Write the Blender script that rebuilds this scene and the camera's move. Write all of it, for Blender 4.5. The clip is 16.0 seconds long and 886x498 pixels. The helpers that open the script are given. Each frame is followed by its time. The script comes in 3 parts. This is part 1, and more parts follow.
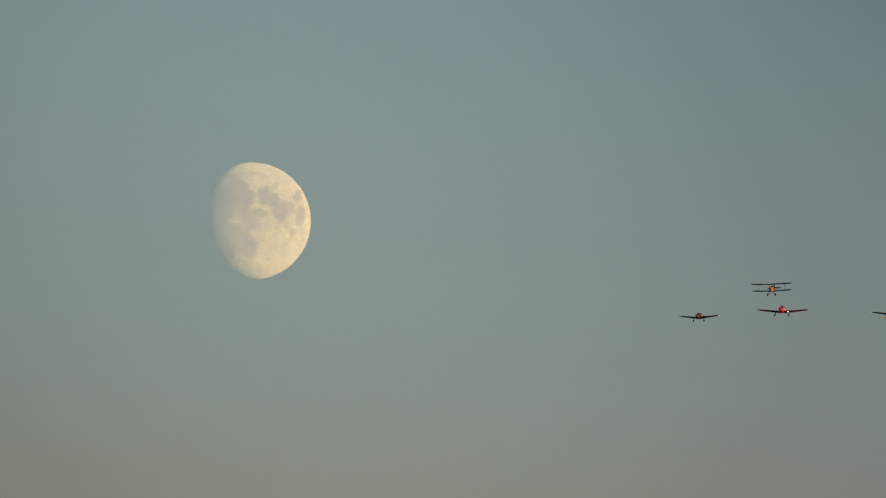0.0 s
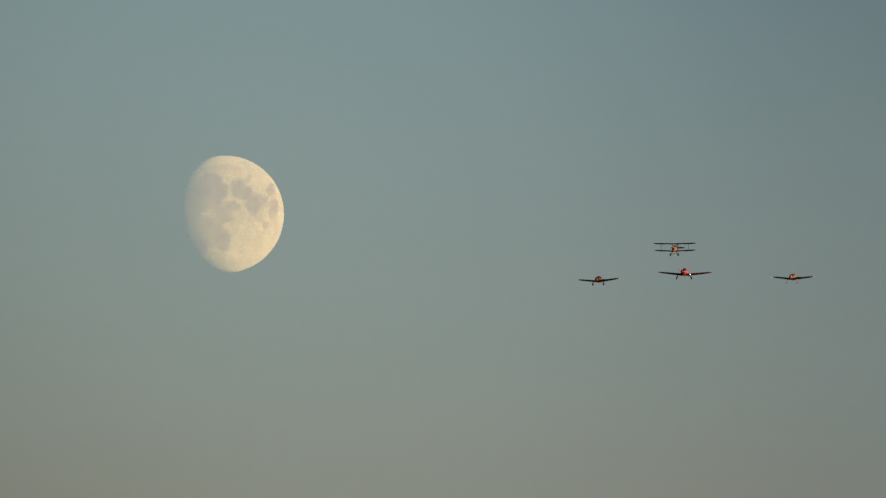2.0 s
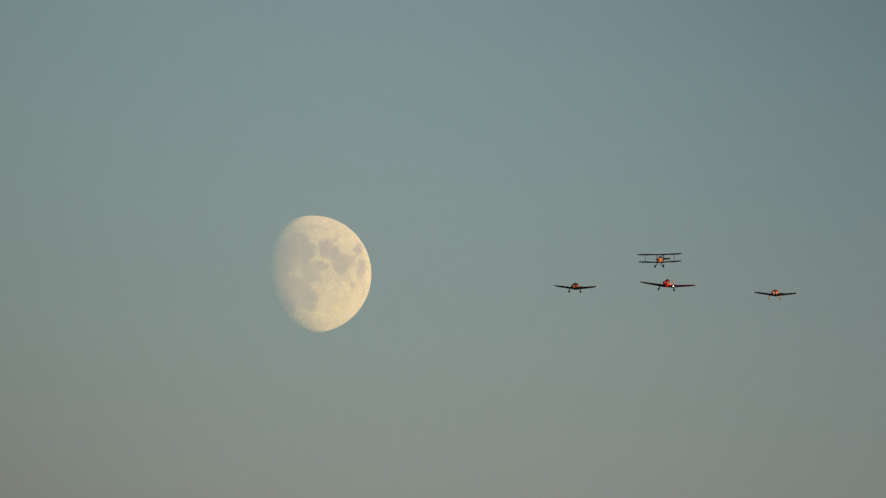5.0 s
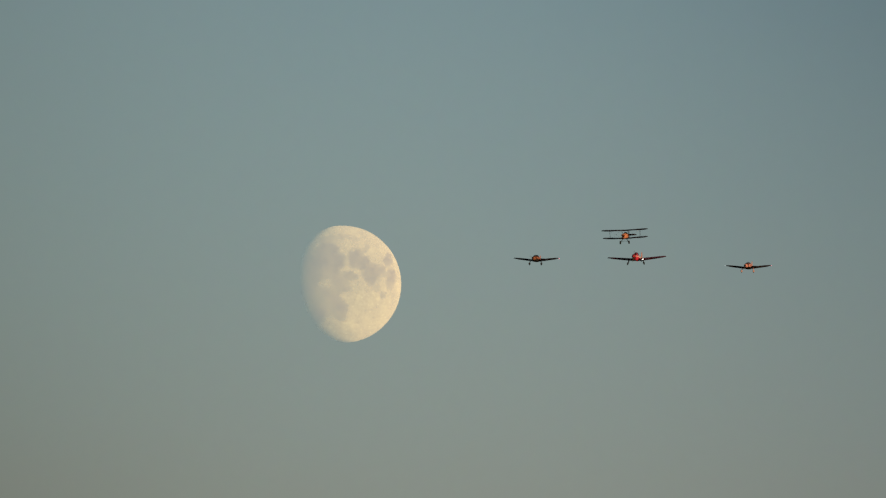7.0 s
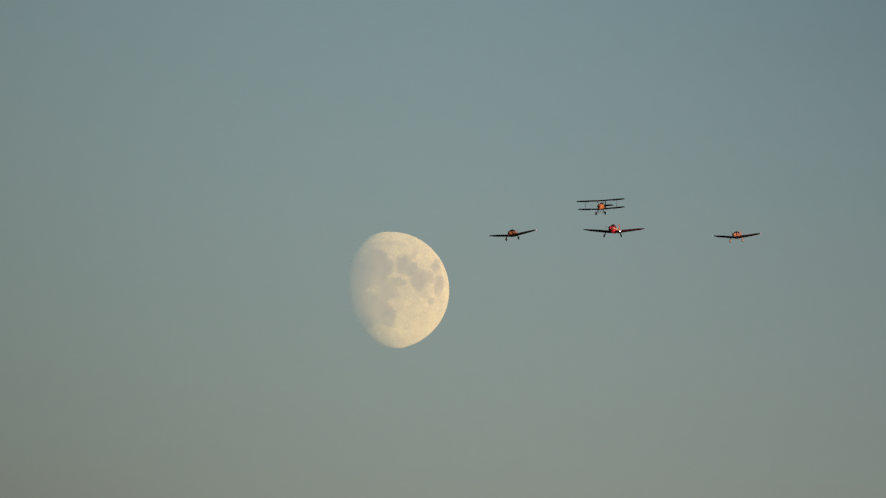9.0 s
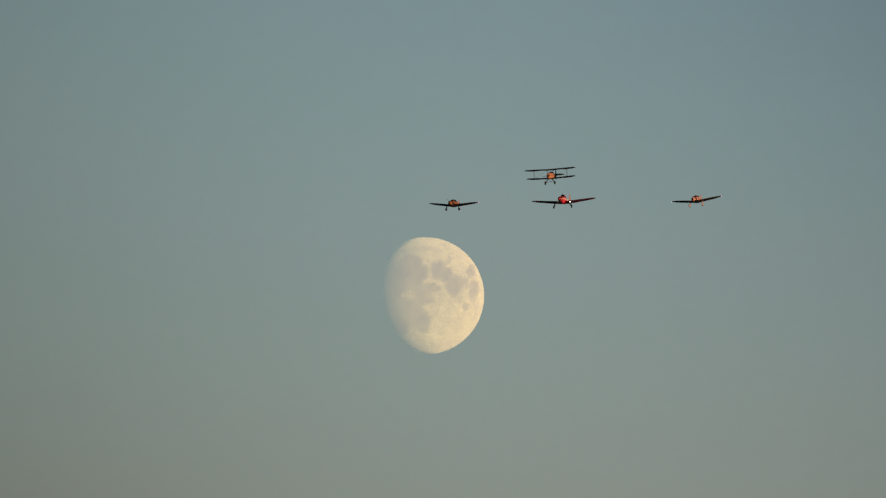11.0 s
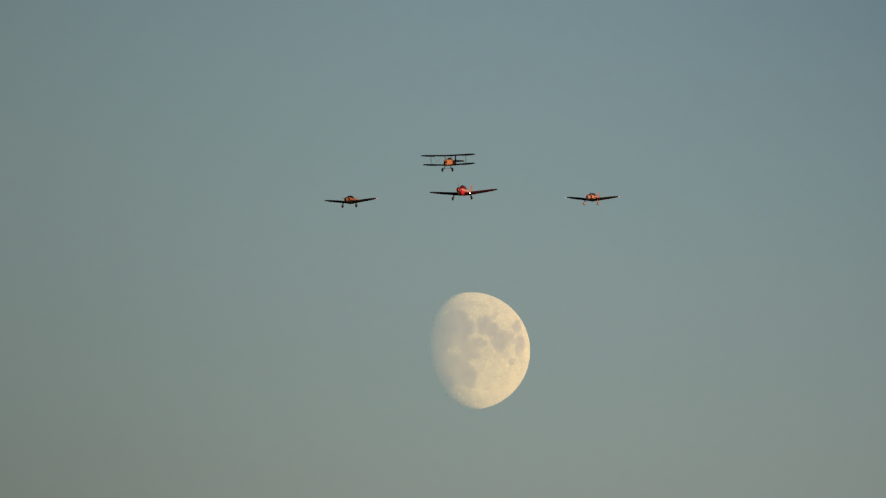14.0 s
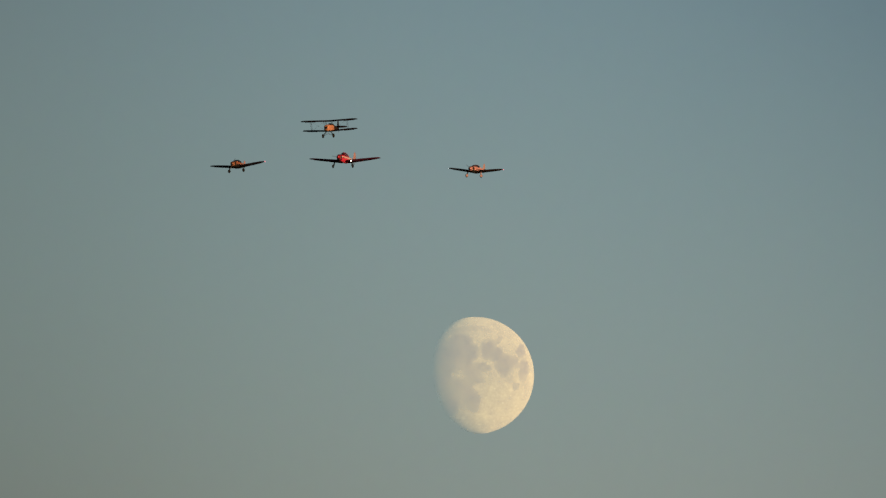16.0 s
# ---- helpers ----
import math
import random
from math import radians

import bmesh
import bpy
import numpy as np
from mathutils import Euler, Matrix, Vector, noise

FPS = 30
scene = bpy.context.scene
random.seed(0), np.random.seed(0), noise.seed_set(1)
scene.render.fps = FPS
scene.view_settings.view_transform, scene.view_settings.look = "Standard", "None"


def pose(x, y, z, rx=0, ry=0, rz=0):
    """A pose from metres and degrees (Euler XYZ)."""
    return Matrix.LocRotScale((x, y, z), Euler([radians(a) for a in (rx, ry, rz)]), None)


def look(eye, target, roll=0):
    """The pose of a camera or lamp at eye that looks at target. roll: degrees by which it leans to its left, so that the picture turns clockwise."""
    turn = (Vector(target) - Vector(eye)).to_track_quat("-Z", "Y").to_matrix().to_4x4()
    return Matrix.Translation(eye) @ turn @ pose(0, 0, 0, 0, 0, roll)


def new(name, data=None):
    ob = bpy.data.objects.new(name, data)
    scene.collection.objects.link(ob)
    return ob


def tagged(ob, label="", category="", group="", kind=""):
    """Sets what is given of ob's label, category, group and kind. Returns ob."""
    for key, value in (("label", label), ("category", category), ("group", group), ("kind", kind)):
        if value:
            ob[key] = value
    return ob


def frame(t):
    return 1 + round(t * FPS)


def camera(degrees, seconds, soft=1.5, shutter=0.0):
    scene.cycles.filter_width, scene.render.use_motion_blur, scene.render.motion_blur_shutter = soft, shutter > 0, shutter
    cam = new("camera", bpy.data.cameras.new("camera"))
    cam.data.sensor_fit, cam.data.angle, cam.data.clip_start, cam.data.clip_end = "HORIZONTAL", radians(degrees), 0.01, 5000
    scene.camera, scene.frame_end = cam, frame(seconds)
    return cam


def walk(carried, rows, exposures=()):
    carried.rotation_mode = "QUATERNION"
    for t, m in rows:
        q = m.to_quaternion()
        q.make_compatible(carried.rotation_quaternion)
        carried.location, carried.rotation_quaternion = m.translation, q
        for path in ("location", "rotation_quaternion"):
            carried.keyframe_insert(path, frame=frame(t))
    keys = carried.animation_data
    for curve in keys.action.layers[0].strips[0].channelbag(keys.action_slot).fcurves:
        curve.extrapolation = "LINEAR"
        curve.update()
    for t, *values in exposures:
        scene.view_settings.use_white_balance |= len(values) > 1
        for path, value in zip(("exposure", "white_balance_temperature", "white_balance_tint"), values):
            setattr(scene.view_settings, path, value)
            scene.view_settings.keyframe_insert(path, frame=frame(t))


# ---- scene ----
# A long telephoto on a tripod follows four light aircraft past the rising moon at sunset.
EYE = (0.0, 0.0, 1.6)
MOON_RISE = 3.998          # elevation of the moon, degrees
PHASE = 46.0             # angle at the moon between the sun and the viewer, degrees
LIMB_TILT = 10.0         # lean of the bright limb above the camera's right, degrees

# camera: seconds, heading to the left of +Y, tilt above the horizon
AIM = (
    (0, -0.8682, 3.8718),
    (0.3, -0.8145, 3.8586),
    (0.5, -0.8602, 3.8522),
    (0.7, -0.916, 3.8538),
    (1, -1.004, 3.8524),
    (1.2, -1.0445, 3.8424),
    (1.5, -1.0728, 3.8367),
    (1.7, -1.0522, 3.8327),
    (2, -0.9903, 3.8406),
    (2.5, -0.8602, 3.8835),
    (3, -0.7521, 3.958),
    (3.5, -0.6793, 4.0287),
    (4, -0.6517, 4.0718),
    (4.2, -0.6453, 4.078),
    (6.3, -0.5031, 4.1566),
    (6.5, -0.4983, 4.1543),
    (7, -0.4567, 4.1581),
    (7.5, -0.3643, 4.1778),
    (8, -0.2777, 4.1816),
    (8.5, -0.2345, 4.1778),
    (9, -0.2383, 4.1856),
    (9.2, -0.2365, 4.1873),
    (11.3, -0.0476, 4.2116),
    (11.5, -0.0276, 4.2052),
    (12, 0.0274, 4.217),
    (12.5, 0.0728, 4.2719),
    (12.8, 0.0861, 4.3319),
    (13, 0.0923, 4.3701),
    (13.5, 0.1121, 4.4527),
    (14, 0.1297, 4.4604),
    (14.5, 0.1041, 4.4409),
    (14.8, 0.0527, 4.4437),
    (15, 0.0216, 4.4604),
    (15.3, -0.0015, 4.4935),
    (15.5, 0.0136, 4.5173),
    (15.8, 0.0872, 4.554),
    (16, 0.1476, 4.5723),
)
cam = camera(4.02, 16.0, soft=1.3)
walk(cam, [(t, pose(*EYE, 90 + tilt, 0, turn)) for t, turn, tilt in AIM])

# ---- light ----
moon_way = Vector((0, math.cos(radians(MOON_RISE)), math.sin(radians(MOON_RISE))))
moon_up = Vector((0, -math.sin(radians(MOON_RISE)), math.cos(radians(MOON_RISE))))
limb_way = Vector((math.cos(radians(LIMB_TILT)), 0, 0)) + moon_up * math.sin(radians(LIMB_TILT))
sun_way = (-moon_way * math.cos(radians(PHASE)) + limb_way * math.sin(radians(PHASE))).normalized()

sun = new("sun", bpy.data.lights.new("sun", "SUN"))
sun.matrix_world = look(sun_way * 500, (0, 0, 0))
sun.data.energy, sun.data.angle, sun.data.color = 5.0, radians(0.53), (1.0, 0.62, 0.29)


class Nodes:
    """Short hand for a node tree."""

    def __init__(self, tree):
        self.tree = tree
        tree.nodes.clear()

    def add(self, kind, ins=None, **props):
        n = self.tree.nodes.new(kind)
        if "operation" in props:
            n.operation = props["operation"]
        if "use_clamp" in props:
            n.use_clamp = props["use_clamp"]
        if "interpolation_type" in props:
            n.interpolation_type = props["interpolation_type"]
        if "data_type" in props:
            n.data_type, n.blend_type = props["data_type"], props["blend_type"]
        if "rotation_type" in props:
            n.rotation_type = props["rotation_type"]
        for key, value in (ins or {}).items():
            self.put(n.inputs[key], value)
        return n

    def put(self, socket, value):
        if isinstance(value, bpy.types.NodeSocket):
            self.tree.links.new(value, socket)
        else:
            socket.default_value = value

    def math(self, op, a, b=0.0, clamp=False):
        return self.add("ShaderNodeMath", {0: a, 1: b}, operation=op, use_clamp=clamp).outputs[0]

    def vec(self, op, a, b=(0, 0, 0)):
        n = self.add("ShaderNodeVectorMath", {0: a, 1: b}, operation=op)
        return n.outputs["Value"] if op == "LENGTH" else n.outputs["Vector"]

    def span(self, value, a, b, c=0.0, d=1.0, smooth=False):
        return self.add("ShaderNodeMapRange", {0: value, 1: a, 2: b, 3: c, 4: d},
                        interpolation_type="SMOOTHSTEP" if smooth else "LINEAR").outputs[0]

    def mix(self, f, a, b, blend="MIX"):
        n = self.add("ShaderNodeMix", data_type="RGBA", blend_type=blend)
        self.put(n.inputs[0], f), self.put(n.inputs[6], a), self.put(n.inputs[7], b)
        return n.outputs[2]

    def noise(self, where, scale, detail=4.0, rough=0.55):
        return self.add("ShaderNodeTexNoise", {"Vector": where, "Scale": scale, "Detail": detail, "Roughness": rough}).outputs[0]


world = bpy.data.worlds.new("evening_sky")
scene.world = world
world.use_nodes = True
nw = Nodes(world.node_tree)
sky = nw.add("ShaderNodeTexSky")
sky.sky_type, sky.sun_disc, sky.air_density, sky.dust_density = "NISHITA", False, 1.2, 2.0
sky.sun_elevation, sky.sun_rotation = math.asin(sun_way.z), math.atan2(sun_way.x, sun_way.y)
high = nw.vec("MULTIPLY", sky.outputs[0], (0.06, 0.06, 0.06))
way = nw.add("ShaderNodeTexCoord").outputs["Generated"]
sx, sy, sz = nw.add("ShaderNodeSeparateXYZ", {0: way}).outputs
# evening haze over the horizon: olive low down, turning blue-grey with height; the dimming to both sides is lens
# falloff put into the sky's colour
drift = nw.math("MULTIPLY", nw.math("SUBTRACT", nw.noise(way, 60, 3), 0.5), 0.004)
aside = nw.span(sx, -0.049, 0.061, -1.1, 1.1)
rise = nw.span(nw.math("ADD", sz, drift), 0.032, 0.112, -1.6, 1.6)
HAZE = (   # colour, then its change with steps aside and up
    ((0, 0), (0.2254, 0.2876, 0.2768)), ((1, 0), (-0.0055, -0.0041, 0.0046)), ((2, 0), (-0.1037, -0.1316, -0.1272)),
    ((3, 0), (0.0056, 0.0067, 0.0041)), ((4, 0), (0.0434, 0.0553, 0.0540)), ((0, 1), (-0.0281, 0.0041, 0.0335)),
    ((0, 2), (-0.0185, -0.0346, -0.0328)), ((1, 1), (-0.0219, -0.0254, -0.0220)), ((2, 1), (0.0075, -0.0047, -0.0159)))
haze = (0, 0, 0)
for (a, b), colour in HAZE:
    step = nw.math("MULTIPLY", nw.math("POWER", aside, a), nw.math("POWER", rise, b))
    haze = nw.vec("ADD", haze, nw.vec("MULTIPLY", colour, nw.add("ShaderNodeCombineXYZ", {0: step, 1: step, 2: step}).outputs[0]))
# faint uneven haze
wisps = nw.add("ShaderNodeTexNoise", {"Vector": way, "Scale": 1000.0, "Detail": 3.0, "Roughness": 0.6}).outputs["Color"]
haze = nw.vec("MULTIPLY", haze, nw.vec("ADD", (0.99, 0.99, 0.99), nw.vec("MULTIPLY", wisps, (0.05, 0.05, 0.05))))
full = nw.mix(nw.span(sz, 0.12, 0.32, smooth=True), haze, high)
nw.add("ShaderNodeOutputWorld", {0: nw.add("ShaderNodeBackground", {0: full, 1: 1.0}).outputs[0]})


# ---- materials ----
def material(name):
    m = bpy.data.materials.new(name)
    m.use_nodes = True
    return m, Nodes(m.node_tree)


def paint(name, colour, rough=0.35, metal=0.0, wear=0.18, scale=1.3, coat=0.3, gloss=0.5):
    """Painted sheet or doped cloth: faint fading, fine grain, dirt drawn back along the air flow."""
    m, n = material(name)
    at = n.add("ShaderNodeTexCoord").outputs["Object"]
    fade = n.noise(at, scale, 4)
    grain = n.noise(at, scale * 14, 3, 0.7)
    streak = n.noise(n.vec("MULTIPLY", at, (6.0, 0.7, 6.0)), 1.6, 4, 0.6)
    dull = tuple(c * 0.72 + 0.02 for c in colour)
    c = n.mix(n.span(fade, 0.35, 0.7, 0.0, wear * 2), (*colour, 1), (*dull, 1))
    c = n.mix(n.span(streak, 0.55, 0.8, 0.0, wear), c, (0.05, 0.04, 0.03, 1))
    bump = n.add("ShaderNodeBump", {"Strength": 0.12, "Distance": 0.01, "Height": grain})
    b = n.add("ShaderNodeBsdfPrincipled", {"Base Color": c, "Roughness": n.span(grain, 0.3, 0.7, rough * 0.8, rough * 1.25),
                                           "Metallic": metal, "Specular IOR Level": gloss, "Coat Weight": coat, "Coat Roughness": 0.2, "Normal": bump.outputs[0]})
    n.add("ShaderNodeOutputMaterial", {0: b.outputs[0]})
    return m


def glow(name, colour, strength):
    m, n = material(name)
    n.add("ShaderNodeOutputMaterial", {0: n.add("ShaderNodeEmission", {0: (*colour, 1), 1: strength}).outputs[0]})
    return m


def canopy_glass():
    m, n = material("canopy_glass")
    at = n.add("ShaderNodeTexCoord").outputs["Object"]
    b = n.add("ShaderNodeBsdfPrincipled", {"Base Color": (0.22, 0.22, 0.23, 1), "IOR": 1.45, "Transmission Weight": 1.0,
                                           "Roughness": n.span(n.noise(at, 5), 0.3, 0.7, 0.02, 0.1)})
    n.add("ShaderNodeOutputMaterial", {0: b.outputs[0]})
    return m


def spinning_blade():
    """A propeller blade that turns so fast that most of the sky shows through it."""
    m, n = material("spinning_blade")
    at = n.add("ShaderNodeTexCoord").outputs["Object"]
    b = n.add("ShaderNodeBsdfPrincipled", {"Base Color": n.mix(n.noise(at, 4), (0.03, 0.03, 0.03, 1), (0.07, 0.06, 0.05, 1)), "Roughness": 0.5})
    mix = n.add("ShaderNodeMixShader", {0: 0.17, 1: n.add("ShaderNodeBsdfTransparent").outputs[0], 2: b.outputs[0]})
    n.add("ShaderNodeOutputMaterial", {0: mix.outputs[0]})
    return m


RED = paint("red_paint", (0.58, 0.026, 0.065), 0.4, coat=0.15)
# wing and nose red, with the shade they lie in put into the colour
SHADED_RED = paint("shaded_red_paint", (0.055, 0.006, 0.026), 0.6, coat=0.0, gloss=0.12)
CREAM = paint("cream_paint", (0.58, 0.43, 0.43), coat=0.1)
AMBER = paint("amber_yellow_dope", (0.46, 0.195, 0.12), 0.6, coat=0.0, gloss=0.3)
GOLD = paint("golden_yellow_paint", (0.25, 0.09, 0.045), 0.5, coat=0.05)
SALMON = paint("salmon_fin_paint", (0.33, 0.18, 0.20), 0.5, coat=0.05)
BLUSH = paint("dull_pink_fin_paint", (0.36, 0.22, 0.24), 0.5, coat=0.05)
PEACH = paint("pale_orange_paint", (0.54, 0.25, 0.25), 0.5, coat=0.05)
SLATE = paint("dark_wing_cloth", (0.008, 0.006, 0.013), 0.75, coat=0.0, gloss=0.06)
UMBER = paint("dark_brown_wing_paint", (0.018, 0.010, 0.011), 0.7, coat=0.0, gloss=0.06)
SOOT = paint("black_cowl_paint", (0.007, 0.006, 0.007), 0.6, coat=0.0, gloss=0.1)
RUBBER = paint("tyre_rubber", (0.008, 0.008, 0.008), 0.85, coat=0.0, scale=6, gloss=0.15)
STEEL = paint("strut_steel", (0.25, 0.25, 0.25), 0.4, 0.7, scale=5)
WIRE = paint("bracing_wire", (0.12, 0.12, 0.12), 0.5, 0.6, scale=5)
LEATHER = paint("cockpit_leather", (0.025, 0.018, 0.015), 0.7, scale=5, coat=0.0)
GLASS = canopy_glass()
BLADE = spinning_blade()
LAMP = glow("landing_lamp_glow", (1.0, 0.88, 0.74), 5.0)
TIP_LAMP = glow("pink_tip_lamp_glow", (1.0, 0.30, 0.36), 1.4)
WHITE_TIP_LAMP = glow("white_tip_lamp_glow", (0.9, 1.0, 1.0), 0.9)


# the moon's grey plains and bright craters on its disc: x, z, half width, half height, lean, strength
PLAINS = (
    ((0.777, 0.418, 0.070, 0.108, -20, 0.8),),
    ((0.225, 0.44, 0.115, 0.145, 0, 1.0), (0.325, 0.375, 0.125, 0.115, 20, 1.0)),
    ((0.505, 0.195, 0.150, 0.150, 20, 1.0), (0.475, 0.09, 0.100, 0.115, 0, 1.0), (0.64, 0.265, 0.085, 0.075, 25, 0.85)),
    ((0.825, 0.12, 0.072, 0.135, 5, 0.85), (0.80, 0.01, 0.055, 0.11, 10, 0.7), (0.70, 0.17, 0.06, 0.06, 0, 0.6)),
    ((0.685, -0.19, 0.062, 0.08, 0, 0.75), (0.585, -0.05, 0.055, 0.08, 20, 0.5)),
    ((0.135, 0.14, 0.115, 0.06, -8, 0.8), (0.03, 0.17, 0.07, 0.05, 0, 0.5)),
    ((-0.33, 0.46, 0.255, 0.225, -5, 1.0), (-0.20, 0.36, 0.23, 0.20, 20, 1.0), (-0.24, 0.56, 0.19, 0.12, 0, 0.9), (-0.50, 0.33, 0.17, 0.24, 0, 0.8), (-0.28, 0.22, 0.25, 0.13, 0, 0.7)),
    ((0.0, 0.035, 0.095, 0.085, 0, 0.65), (0.055, -0.08, 0.10, 0.055, -10, 0.6), (-0.10, 0.06, 0.10, 0.12, 0, 0.5)),
    ((-0.52, 0.03, 0.19, 0.24, 0, 0.7), (-0.42, -0.17, 0.25, 0.14, 0, 0.7), (-0.17, -0.14, 0.15, 0.12, 0, 0.6), (-0.32, 0.02, 0.22, 0.18, 0, 0.4)),
    ((-0.035, -0.46, 0.120, 0.155, 0, 0.95), (-0.10, -0.32, 0.12, 0.12, 0, 0.75), (-0.21, -0.42, 0.12, 0.14, 0, 0.6)),
    ((-0.435, -0.52, 0.125, 0.15, 0, 0.85), (-0.40, -0.33, 0.16, 0.12, 0, 0.65)),
    ((0.03, 0.80, 0.22, 0.045, -6, 0.4), (-0.22, 0.785, 0.20, 0.045, 10, 0.4), (-0.42, 0.71, 0.12, 0.045, 40, 0.4)),
    ((0.41, 0.63, 0.05, 0.04, 0, 0.4), (0.36, 0.56, 0.06, 0.03, 20, 0.4)),
)
CRATERS = ((-0.29, 0.003, 0.075, 0.32), (0.13, -0.68, 0.08, 0.35), (-0.395, 0.015, 0.045, 0.3))
SPECKS = ((-0.285, 0.003, 0.028, 0.6), (-0.39, 0.02, 0.02, 0.4), (-0.22, -0.27, 0.022, 0.35), (-0.31, -0.21, 0.02, 0.35), (-0.17, -0.52, 0.02, 0.4), (0.20, 0.195, 0.024, 0.6), (0.29, 0.225, 0.02, 0.4), (0.36, 0.235, 0.018, 0.3), (0.935, 0.02, 0.03, 0.45), (0.27, -0.19, 0.025, 0.45),
          (0.51, -0.14, 0.025, 0.4), (0.60, -0.24, 0.03, 0.35), (-0.03, -0.19, 0.03, 0.4), (-0.25, -0.45, 0.03, 0.45), (-0.35, -0.32, 0.028, 0.4), (-0.51, 0.52, 0.03, 0.5),
          (-0.47, 0.60, 0.03, 0.5), (-0.42, 0.655, 0.028, 0.45), (-0.13, -0.62, 0.03, 0.35), (-0.25, -0.60, 0.03, 0.35), (0.70, 0.33, 0.03, 0.35), (-0.20, -0.72, 0.03, 0.4))


def moon_material():
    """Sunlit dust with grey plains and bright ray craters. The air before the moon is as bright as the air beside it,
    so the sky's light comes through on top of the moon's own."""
    m, n = material("moon_dust")
    at = n.add("ShaderNodeTexCoord").outputs["Object"]
    flat = n.vec("MULTIPLY", at, (1, 0, 1))

    def warp(where, scale, detail, by):
        c = n.add("ShaderNodeTexNoise", {"Vector": at, "Scale": scale, "Detail": detail, "Roughness": 0.6}).outputs["Color"]
        return n.vec("ADD", where, n.vec("MULTIPLY", n.vec("SUBTRACT", c, (0.5, 0.5, 0.5)), (by, 0.0, by)))

    broad = n.vec("MULTIPLY", at, (1, 0.3, 1))
    ragged = warp(warp(flat, 4.0, 3, 0.11), 13.0, 5, 0.10)
    warped_little = warp(flat, 14.0, 3, 0.05)

    def blot(where, x, z, rx, rz, lean, soft):
        d = n.vec("SUBTRACT", where, (x, 0, z))
        d = n.add("ShaderNodeVectorRotate", {"Vector": d, "Angle": radians(lean)}, rotation_type="Y_AXIS").outputs[0]
        return n.span(n.vec("LENGTH", n.vec("MULTIPLY", d, (1 / rx, 0, 1 / rz))), 1 + soft, 1 - soft, smooth=True)

    plains = None
    for plain in PLAINS:
        for x, z, rx, rz, lean, depth in plain:
            b = n.math("MULTIPLY", blot(ragged, x, z, rx * 1.06, rz * 1.06, lean, 0.28 if depth > 0.7 else 0.45), depth)
            plains = b if plains is None else n.math("MAXIMUM", plains, b)
    plains = n.math("MULTIPLY", plains, n.span(n.noise(broad, 9, 5, 0.65), 0.3, 0.62, 0.76, 1.06))
    mottle = n.noise(broad, 6.5, 6, 0.6)
    fine = n.noise(broad, 22, 4, 0.6)
    pits = n.add("ShaderNodeTexVoronoi", {"Vector": at, "Scale": 13.0, "Randomness": 1.0}).outputs["Distance"]
    rays = None
    for x, z, r, bright in CRATERS + SPECKS:
        b = n.math("MULTIPLY", blot(warped_little, x, z, r, r, 0, 0.75), bright * 0.26)
        rays = b if rays is None else n.math("ADD", rays, b)
    # thin rays that fan out from the southern crater
    d = n.vec("SUBTRACT", flat, (0.13, 0, -0.68))
    dx, dy, dz = n.add("ShaderNodeSeparateXYZ", {0: d}).outputs
    fan = n.noise(n.add("ShaderNodeCombineXYZ", {0: n.math("ARCTAN2", dx, dz)}).outputs[0], 5.5, 2)
    fan = n.math("MULTIPLY", n.span(fan, 0.5, 0.68), n.span(n.vec("LENGTH", d), 0.95, 0.1, 0.0, 0.04))
    tone = n.math("ADD", n.span(mottle, 0.3, 0.7, -0.09, 0.09), n.span(fine, 0.3, 0.7, -0.04, 0.04))
    tone = n.math("ADD", tone, n.span(n.noise(broad, 15, 3, 0.6), 0.56, 0.72, 0.0, 0.12))
    # small fresh craters
    cells = n.add("ShaderNodeTexVoronoi", {"Vector": broad, "Scale": 15.0, "Randomness": 1.0})
    chosen = n.span(n.add("ShaderNodeSeparateColor", {0: cells.outputs["Color"]}).outputs[0], 0.7, 0.95)
    tone = n.math("ADD", tone, n.math("MULTIPLY", chosen, n.span(cells.outputs["Distance"], 0.06, 0.28, 0.17, 0.0)))
    tone = n.math("ADD", tone, n.math("MULTIPLY", blot(ragged, 0.33, -0.55, 0.5, 0.36, 20, 0.7), 0.09))
    bright = n.math("ADD", n.math("ADD", rays, fan), n.math("ADD", 0.575, tone))
    bright = n.math("SUBTRACT", bright, n.math("MULTIPLY", plains, MARE_DEPTH))
    colour = n.mix(n.math("MULTIPLY", bright, 1.0, True), (0.075, 0.03, 0.085, 1), (0.56, 0.575, 0.397, 1))
    bump = n.add("ShaderNodeBump", {"Strength": 0.18, "Distance": 0.02, "Height": n.math("ADD", n.math("MULTIPLY", mottle, 0.5), pits)})
    dust = n.add("ShaderNodeBsdfDiffuse", {"Color": colour, "Roughness": 0.9, "Normal": bump.outputs[0]})
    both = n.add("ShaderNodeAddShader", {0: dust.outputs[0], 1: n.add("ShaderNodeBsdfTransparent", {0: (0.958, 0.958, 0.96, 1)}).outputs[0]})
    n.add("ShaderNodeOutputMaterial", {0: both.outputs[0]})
    return m


MARE_DEPTH = 0.275


